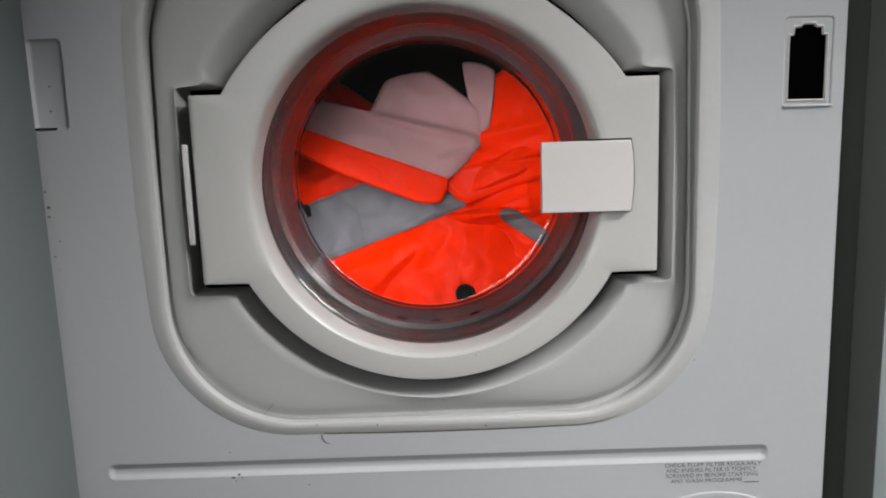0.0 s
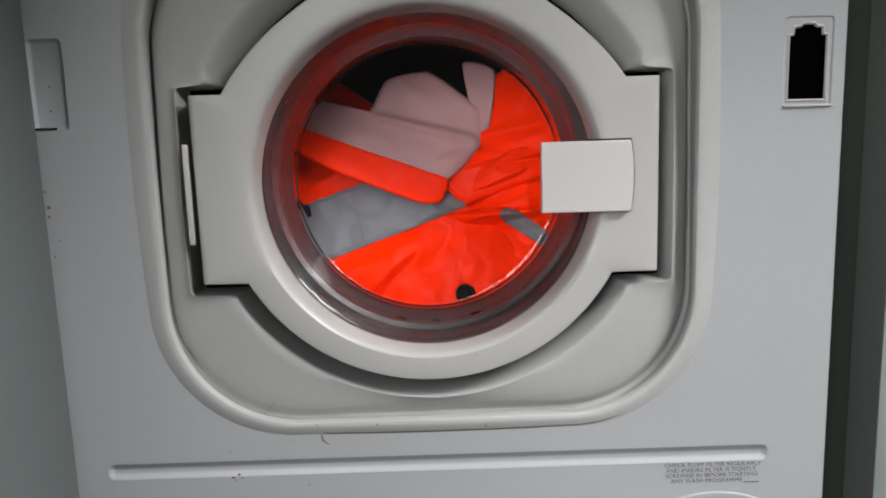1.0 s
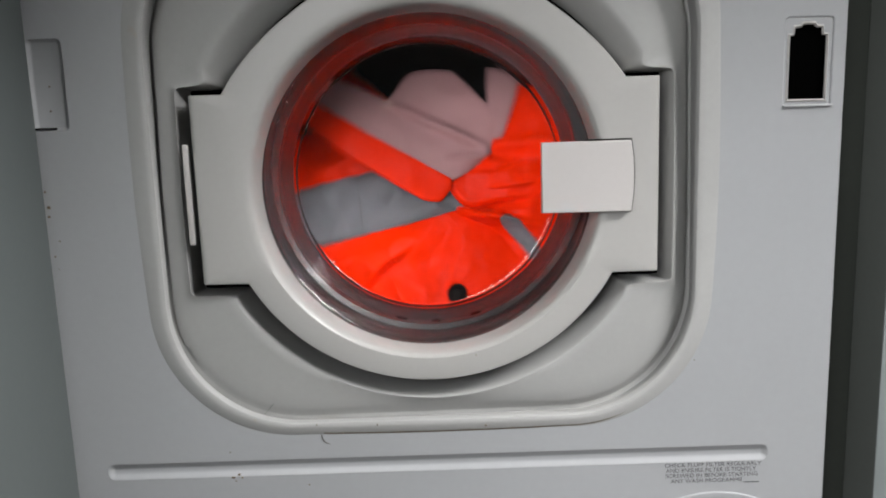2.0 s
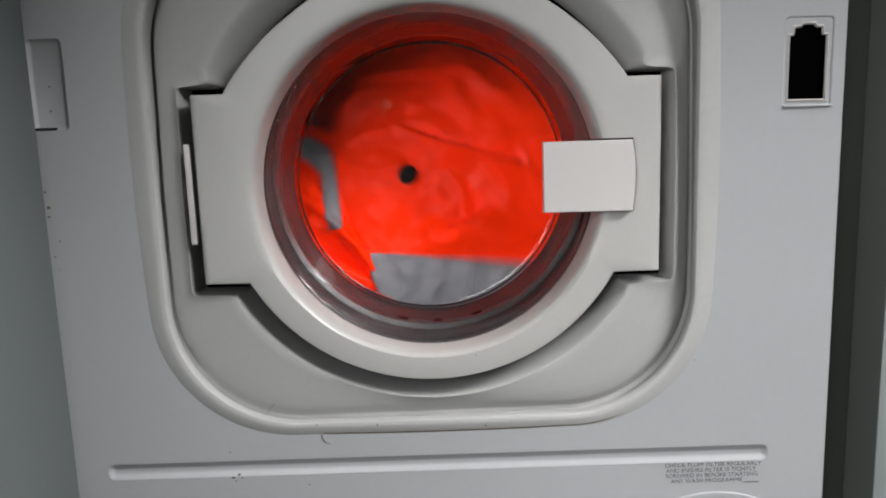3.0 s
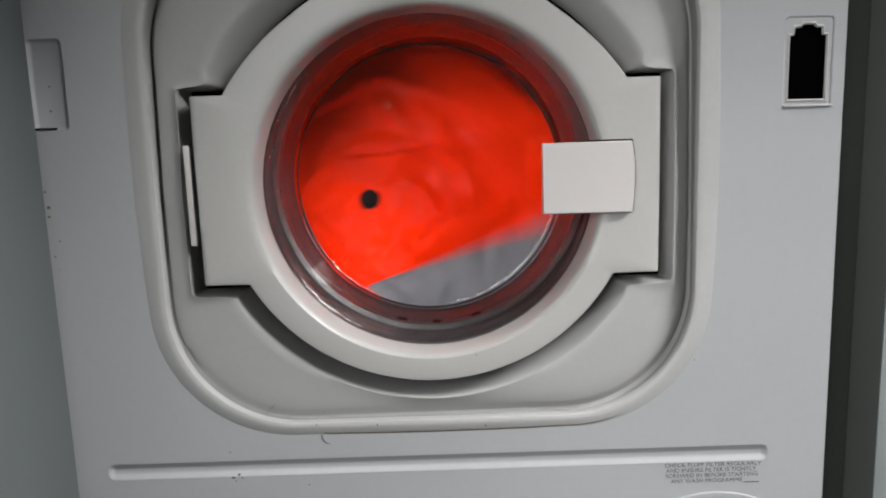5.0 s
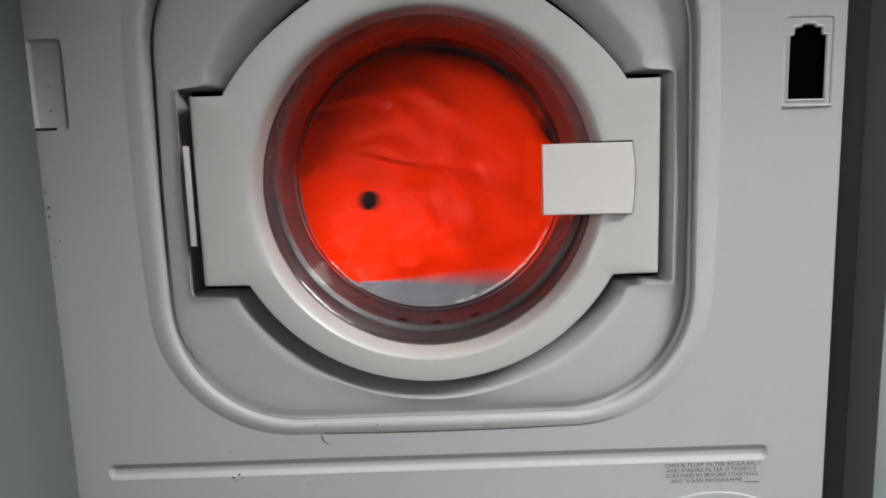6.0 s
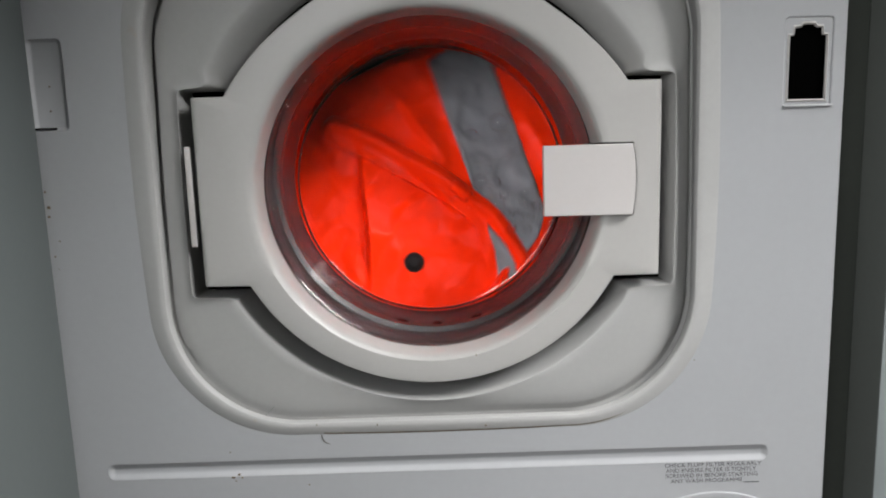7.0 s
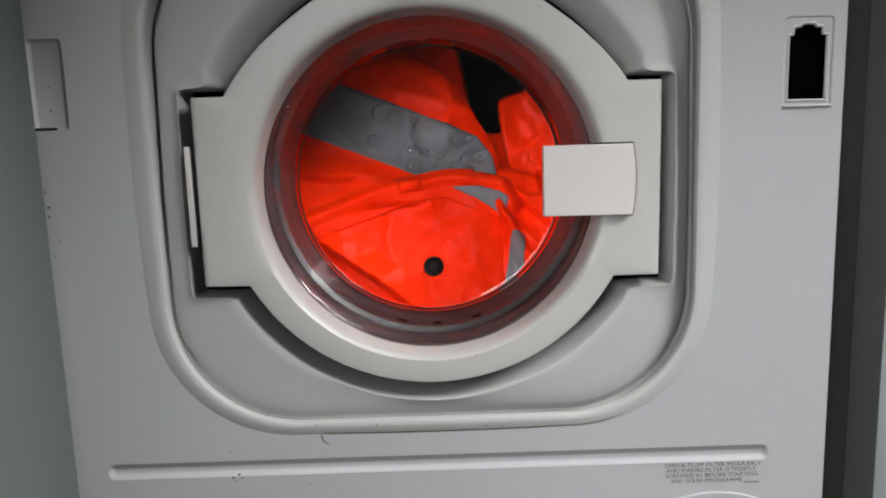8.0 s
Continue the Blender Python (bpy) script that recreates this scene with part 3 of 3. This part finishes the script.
for zz in (0.0775, 0.1285):
    bm = bmesh.new()
    for i in range(60):
        x = -0.155 + i * 0.0029
        if x > 0.018 or (zz > 0.1 and x > -0.02):
            break
        box(bm, x, x + 0.0019, -panel_height(x, zz) - 0.0056, -panel_height(x, zz) - 0.0036, zz - 0.0005, zz + 0.0005)
    part("stitching", bm, M_STITCH, BAND, "dark line of stitches", False)
bm = bmesh.new()
for i in range(17):
    z = 0.0775 + i * 0.003
    box(bm, -0.0704 + 0.0003 * i, -0.0696 + 0.0003 * i, -panel_height(-0.07, z) - 0.0056, -panel_height(-0.07, z) - 0.0036, z, z + 0.002)
part("stitching", bm, M_STITCH, BAND, "dark line of stitches", False)
prof = [(0.0, -0.0052), (0.0045, -0.0050), (0.0058, -0.0036), (0.0066, -0.0046), (0.0086, -0.0040), (0.0092, -0.0020), (0.0092, 0.002)]
BUTTON = part("snap_button", revolve(prof, 40), M_BUTTON, PANEL, "round black snap button")
BUTTON.location = (0, -panel_height(0, 0) - 0.0005, 0)

# suds that cling to the band
BUBBLE = bpy.data.meshes.new("suds_bubble")
bm = bmesh.new()
bmesh.ops.create_uvsphere(bm, u_segments=20, v_segments=12, radius=0.94)
# dark ring that paints the refracted outline of each bubble
foot = loft([[((1 + 0.075 * math.cos(u)) * math.cos(v), 0.16 * math.sin(u), (1 + 0.075 * math.cos(u)) * math.sin(v)) for v in (i * math.pi / 14 for i in range(28))] for u in (k * math.pi / 3 for k in range(7))])
foot_mesh = bpy.data.meshes.new("suds_dark_outline")
for f in foot.faces:
    f.material_index = 1
foot.to_mesh(foot_mesh)
foot.free()
bm.from_mesh(foot_mesh)
bm.to_mesh(BUBBLE)
bm.free()
bpy.data.meshes.remove(foot_mesh)
BUBBLE.shade_smooth()


def suds_material():
    m = bpy.data.materials.new("soap_film")
    m.use_nodes = True
    b = m.node_tree.nodes["Principled BSDF"]
    b.inputs["Base Color"].default_value = (0.95, 0.95, 0.96, 1)
    b.inputs["Roughness"].default_value, b.inputs["IOR"].default_value = 0.03, 1.40
    b.inputs["Transmission Weight"].default_value = 1.0
    return m


BUBBLE.materials.append(suds_material())
# the thread's dark grey also colours the painted bubble outline
BUBBLE.materials.append(M_STITCH)

# bunched sleeve beside the panel: origin at the start of its cuff band
SLEEVE = cloth("sleeve", [(-0.045, 0.058), (-0.012, 0.066), (0.035, 0.066), (0.085, 0.058), (0.120, 0.035), (0.130, 0.0), (0.115, -0.06), (0.060, -0.095), (0.0, -0.085), (-0.040, -0.03), (-0.060, 0.025)],
               (0.03, 0.0), sleeve_height, M_ORANGE, JACKET, "bunched fluorescent orange sleeve", rings=70, n=320)
cloth("cuff_band", [(-0.002, 0.006), (0.009, 0.006), (0.018, -0.020), (0.024, -0.046), (0.040, -0.060), (0.056, -0.066), (0.056, -0.082), (0.034, -0.080), (0.018, -0.070), (0.011, -0.050), (0.005, -0.020)], (0.020, -0.052),
      lambda x, z: sleeve_height(x, z) + 0.003, M_TAPE, SLEEVE, "narrow grey reflective cuff band", rings=30, soft=0.4, edge=0.001, n=180)

# lining flap with its orange hem: origin at the corner of the hem
FLAP = cloth("lining_flap", [(0.0, 0.0), (-0.045, 0.001), (-0.09, 0.001), (-0.150, 0.004), (-0.158, 0.030), (-0.098, 0.038), (-0.088, 0.040), (-0.082, 0.072), (-0.050, 0.092), (-0.015, 0.083), (0.010, 0.072), (0.020, 0.040)],
             (-0.05, 0.034), flap_height, M_PINK, JACKET, "pale pink lining flap", rings=24, soft=0.5, edge=0.002, n=156)
cloth("hem_band", [(0.0, 0.001), (-0.045, 0.002), (-0.09, 0.002), (-0.152, 0.004), (-0.160, -0.014), (-0.10, -0.025), (-0.05, -0.027), (-0.014, -0.028), (0.001, -0.022), (0.004, -0.008)], (-0.065, -0.010),
      lambda x, z: flap_height(x, z) + 0.0012, M_ORANGE, FLAP, "fluorescent orange hem of the flap", rings=14, soft=0.4, edge=0.0015, n=108)

cloth("flap_facing", [(0.001, -0.004), (0.018, 0.036), (0.010, 0.072), (0.009, 0.106), (0.032, 0.124), (0.074, 0.104), (0.100, 0.068), (0.090, 0.036), (0.050, 0.006), (0.024, -0.014)], (0.040, 0.050),
      lambda x, z: flap_height(x, z) - 0.004 + ridge(x, z, 0.012, 0.045, 0.080, 0.085, 0.007, 0.006) + ridge(x, z, 0.015, 0.030, 0.095, 0.050, 0.006, 0.005) + overlap(x, z, 0.095, 0.062, 0.020, 0.020, 0.018, 0.008), M_ORANGE, FLAP, "fluorescent orange facing beside the lining", rings=40, soft=0.6, edge=0.004, n=200)
cloth("lining_corner", [(-0.020, 0.110), (0.010, 0.112), (0.022, 0.062), (0.016, 0.040), (0.008, 0.060)], (0.006, 0.08),
      lambda x, z: flap_height(x, z) - 0.001, M_PINK, FLAP, "pale pink lining turned out", rings=12, soft=0.5, edge=0.001, n=84)

# corded hem with a grey tab, folded over the panel from corner to corner
HEM = cloth("corded_hem", [(-0.156, -0.030), (-0.123, 0.011), (-0.064, 0.061), (-0.020, 0.0905), (0.034, 0.1015), (0.055, 0.082), (0.052, 0.064), (0.030, 0.074), (-0.010, 0.066), (-0.052, 0.038), (-0.104, -0.010), (-0.140, -0.044)],
            (-0.038, 0.064), hem_height, M_ORANGE, JACKET, "orange corded hem folded over the panel", rings=34, soft=0.7, edge=0.003, n=336)
cloth("grey_tab", [(-0.010, 0.0755), (0.012, 0.0845), (0.032, 0.0870), (0.042, 0.083), (0.0435, 0.066), (0.034, 0.070), (0.014, 0.074)], (0.025, 0.079),
      lambda x, z: hem_height(x, z) + 0.0015, M_TAPE, HEM, "small grey reflective tab", rings=10, soft=0.3, edge=0.0008, n=98)
cloth("cloth_label", [(-0.060, 0.062), (-0.044, 0.072), (-0.037, 0.062), (-0.052, 0.052)], (-0.048, 0.062), lambda x, z: hem_height(x, z) + 0.0035, M_ORANGE, HEM, "small orange sewn-in label", rings=6, soft=0.1, edge=0.0008, n=40)

cloth("storm_flap", [(0.000, 0.176), (0.026, 0.196), (0.060, 0.180), (0.084, 0.140), (0.090, 0.105), (0.066, 0.078), (0.046, 0.090), (0.033, 0.118), (0.013, 0.148)], (0.048, 0.132),
      lambda x, z: crumple(x, z, 8.0, 0.006, 30) - 0.022, M_ORANGE, HEM, "strip of orange storm flap", rings=20, soft=0.7, edge=0.004, n=126)

for x, z, r in ((-0.023, 0.119, 0.0080), (-0.014, 0.124, 0.0048), (-0.027, 0.090, 0.0075), (-0.014, 0.086, 0.0050), (-0.002, 0.093, 0.0068), (-0.040, 0.084, 0.0060), (-0.052, 0.082, 0.0070),
                (0.010, 0.084, 0.0045), (-0.096, 0.090, 0.0060), (-0.016, 0.096, 0.0035), (-0.100, 0.118, 0.0085), (-0.085, 0.120, 0.0055), (-0.033, 0.100, 0.0045), (-0.008, 0.104, 0.0058), (-0.047, 0.096, 0.0050), (0.004, 0.109, 0.0042), (-0.060, 0.094, 0.0042), (-0.006, 0.116, 0.0036)):
    ob = new("suds_bubble", BUBBLE)
    ob.parent = HEM
    ob.location, ob.scale = (x, -panel_height(x, z) + 0.0002, z), (r, r * 0.55, r)
    ob.visible_shadow = False

# black strap end that hangs beside the band and is then carried behind the load
STRAP = cloth("strap_end", [(-0.012, 0.004), (0.006, 0.003), (0.010, -0.006), (0.002, -0.003), (-0.012, -0.003)], (-0.002, 0.0), lambda x, z: crumple(x, z, 9.0, 0.002, 60), M_BUTTON, JACKET, "short black strap end", rings=6, soft=0.4, edge=0.0008, n=60)

# rest of the jacket deeper in the drum
def back_reach(deg):
    """How far the bunched back of the jacket spreads in each direction."""
    far = 0.098 + 0.012 * math.sin(deg * 2.7 / 24)
    for at, width, more in ((334, 34.0, 0.100), (129, 34.0, 0.055), (235, 34.0, 0.060)):
        far += more * math.exp(-((deg - at) / width) ** 2)
    return far


LUMP = cloth("back_panel", [(back_reach(a * 20) * math.sin(radians(a * 20)), back_reach(a * 20) * math.cos(radians(a * 20))) for a in range(18)],
             (0, 0), lump_height, M_ORANGE, JACKET, "crumpled back of the orange jacket", rings=44, soft=0.9, edge=0.02, n=180)


# ---- movement ----
def motions():
    # the load leans back in the drum by 15 degrees
    def lie(x, z, turn, deep=0.0):
        y = 0.112 + deep + (z - 0.39) * math.tan(radians(15))
        return pose(x - JX, y - JY, z - JZ, -15, 0, 0) @ pose(0, 0, 0, 0, turn, 0)

    # shake of the suspended tub: seconds, right, down (millimetres)
    shake = [(0, 0, 0, 0), (1.7, 0, 0, 0), (2.0, 0.2, 0.1, 0), (2.4, 1.0, 0.3, 0), (2.8, 1.3, -0.1, 0), (3.0, 1.4, -0.2, 0), (3.5, 1.9, 0.7, 0), (4.0, 0.9, 0.2, 0), (4.5, 2.0, 1.0, 0),
             (5.0, 0.9, 0.7, 0), (5.5, 1.9, 1.3, 0), (6.0, 0.8, 1.4, 0.1), (6.5, 1.0, 2.4, 0.2), (7.0, 1.5, 2.3, 0.2), (7.5, 1.6, 2.3, 0.2), (8.0, 1.4, 2.3, 0.2)]
    for ob in (WELL, DOOR, GASKET):
        walk(ob, [(t, Matrix.Translation((CX + dx / 1000, 0, CZ - dz / 1000)) @ pose(0, 0, 0, 0, turn, 0) @ Matrix.Translation((-CX, 0, -CZ))) for t, dx, dz, turn in shake])
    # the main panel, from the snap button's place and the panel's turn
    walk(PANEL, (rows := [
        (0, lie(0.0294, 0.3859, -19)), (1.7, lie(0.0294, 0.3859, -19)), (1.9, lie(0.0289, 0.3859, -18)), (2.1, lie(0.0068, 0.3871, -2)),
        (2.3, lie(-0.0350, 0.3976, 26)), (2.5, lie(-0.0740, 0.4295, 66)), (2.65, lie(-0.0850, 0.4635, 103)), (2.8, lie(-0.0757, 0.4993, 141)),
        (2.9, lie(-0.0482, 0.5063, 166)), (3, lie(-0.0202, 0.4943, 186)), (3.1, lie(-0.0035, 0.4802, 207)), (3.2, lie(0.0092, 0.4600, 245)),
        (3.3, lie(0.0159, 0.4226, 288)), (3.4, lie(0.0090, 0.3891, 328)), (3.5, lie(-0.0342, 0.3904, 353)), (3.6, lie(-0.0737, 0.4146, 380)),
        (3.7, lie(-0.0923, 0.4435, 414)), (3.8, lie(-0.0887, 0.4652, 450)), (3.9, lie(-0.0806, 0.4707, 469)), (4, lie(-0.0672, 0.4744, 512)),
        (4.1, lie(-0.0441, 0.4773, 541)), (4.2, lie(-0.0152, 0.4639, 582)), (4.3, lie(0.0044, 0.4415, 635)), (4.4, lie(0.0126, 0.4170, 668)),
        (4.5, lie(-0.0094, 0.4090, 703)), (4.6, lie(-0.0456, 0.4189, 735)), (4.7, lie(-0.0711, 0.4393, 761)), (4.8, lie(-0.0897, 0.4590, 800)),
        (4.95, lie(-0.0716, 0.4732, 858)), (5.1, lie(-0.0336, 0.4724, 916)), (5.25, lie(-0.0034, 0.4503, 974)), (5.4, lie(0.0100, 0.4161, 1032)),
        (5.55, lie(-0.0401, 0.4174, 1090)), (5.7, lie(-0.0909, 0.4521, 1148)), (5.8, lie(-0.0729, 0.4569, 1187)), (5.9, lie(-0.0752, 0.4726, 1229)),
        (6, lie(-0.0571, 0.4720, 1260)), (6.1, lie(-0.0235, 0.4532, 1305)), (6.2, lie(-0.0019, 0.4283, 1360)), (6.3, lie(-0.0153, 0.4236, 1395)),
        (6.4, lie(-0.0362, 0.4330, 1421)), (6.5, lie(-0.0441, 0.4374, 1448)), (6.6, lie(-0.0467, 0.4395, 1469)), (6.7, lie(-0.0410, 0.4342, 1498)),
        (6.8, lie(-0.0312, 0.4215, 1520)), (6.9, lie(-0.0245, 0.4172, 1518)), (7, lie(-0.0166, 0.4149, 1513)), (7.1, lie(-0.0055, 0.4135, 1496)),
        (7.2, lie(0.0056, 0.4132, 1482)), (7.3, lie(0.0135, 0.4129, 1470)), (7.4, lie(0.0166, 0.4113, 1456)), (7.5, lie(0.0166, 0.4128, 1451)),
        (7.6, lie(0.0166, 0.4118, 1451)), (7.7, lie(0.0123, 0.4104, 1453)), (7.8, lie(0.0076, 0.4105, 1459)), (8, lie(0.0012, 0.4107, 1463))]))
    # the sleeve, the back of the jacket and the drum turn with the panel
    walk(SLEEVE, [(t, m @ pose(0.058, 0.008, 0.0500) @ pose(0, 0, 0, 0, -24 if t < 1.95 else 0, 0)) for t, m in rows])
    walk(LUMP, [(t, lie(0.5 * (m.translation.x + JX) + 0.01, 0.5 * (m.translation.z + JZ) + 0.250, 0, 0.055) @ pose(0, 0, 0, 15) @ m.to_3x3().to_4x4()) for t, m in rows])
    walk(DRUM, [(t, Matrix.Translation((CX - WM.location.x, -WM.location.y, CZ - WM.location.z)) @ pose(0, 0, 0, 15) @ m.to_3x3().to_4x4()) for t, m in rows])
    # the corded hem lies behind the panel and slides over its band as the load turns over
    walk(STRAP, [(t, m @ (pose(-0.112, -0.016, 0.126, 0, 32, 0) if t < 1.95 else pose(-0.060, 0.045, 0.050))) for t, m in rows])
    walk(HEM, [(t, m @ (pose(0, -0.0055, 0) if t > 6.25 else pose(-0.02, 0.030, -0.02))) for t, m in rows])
    walk(FLAP, [
        (0, lie(0.0155, 0.4909, 20, -0.013)), (1.7, lie(0.0155, 0.4909, 20, -0.013)), (1.9, lie(0.0166, 0.4909, 22, -0.013)), (2.1, lie(0.0268, 0.4844, 45, -0.013)),
        (2.3, lie(0.0457, 0.4554, 80, -0.011)), (2.5, lie(0.0431, 0.4238, 115, 0.013)), (2.65, lie(0.0180, 0.3966, 140, 0.023)), (2.8, lie(-0.0201, 0.3794, 163, 0.023)),
        (2.9, lie(-0.0226, 0.3690, 190, 0.023)), (3, lie(-0.0650, 0.3417, 215, 0.023)), (3.1, lie(-0.1240, 0.3748, 250, 0.023)), (3.2, lie(-0.1473, 0.4358, 275, 0.008)),
        (3.3, lie(-0.1084, 0.4860, 297, -0.011)), (3.4, lie(-0.0477, 0.5256, 338, -0.013)), (3.5, lie(0.0284, 0.5293, 360, -0.013)), (3.6, lie(0.0150, 0.4771, 428, -0.013)),
        (3.7, lie(0.0446, 0.4547, 471, -0.013)), (3.8, lie(0.0370, 0.4328, 515, -0.011)), (3.9, lie(0.0222, 0.4053, 525, -0.002)), (4, lie(0.0003, 0.3553, 550, 0.023)),
        (4.1, lie(-0.0650, 0.3417, 575, 0.023)), (4.2, lie(-0.1350, 0.3647, 600, 0.023)), (4.3, lie(-0.1781, 0.4240, 630, 0.023)), (4.4, lie(-0.1764, 0.4886, 665, 0.018)),
        (4.5, lie(-0.0367, 0.5708, 705, 0.013)), (4.6, lie(0.0613, 0.5431, 750, 0.013)), (4.7, lie(0.1113, 0.4426, 805, 0.013)), (4.85, lie(0.1042, 0.3781, 845, 0.023)),
        (5, lie(0.0268, 0.3389, 890, 0.023)), (5.15, lie(-0.0705, 0.3367, 940, 0.023)), (5.3, lie(-0.1675, 0.3867, 990, 0.023)), (5.45, lie(-0.1764, 0.4886, 1045, 0.018)),
        (5.6, lie(-0.0367, 0.5708, 1090, 0.013)), (5.7, lie(0.0921, 0.4963, 1165, 0.013)), (5.8, lie(0.0870, 0.3578, 1240, 0.023)), (5.9, lie(0.0160, 0.3392, 1270, 0.023)),
        (6, lie(-0.0651, 0.3365, 1300, 0.023)), (6.1, lie(-0.1351, 0.3595, 1330, 0.023)), (6.2, lie(-0.1781, 0.4240, 1360, 0.023)), (6.3, lie(-0.1833, 0.4884, 1390, 0.023)),
        (6.4, lie(-0.0309, 0.5900, 1430, 0.016)), (6.5, lie(0.0821, 0.5736, 1465, 0.016)), (6.6, lie(0.1299, 0.4897, 1530, 0.013)), (6.7, lie(0.1492, 0.4249, 1560, 0.018)),
        (6.8, lie(0.1487, 0.3977, 1580, 0.023)), (7, lie(0.1487, 0.3977, 1578, 0.023)), (7.4, lie(0.1553, 0.4187, 1550, 0.023)), (8, lie(0.1553, 0.4187, 1550, 0.023))])


motions()
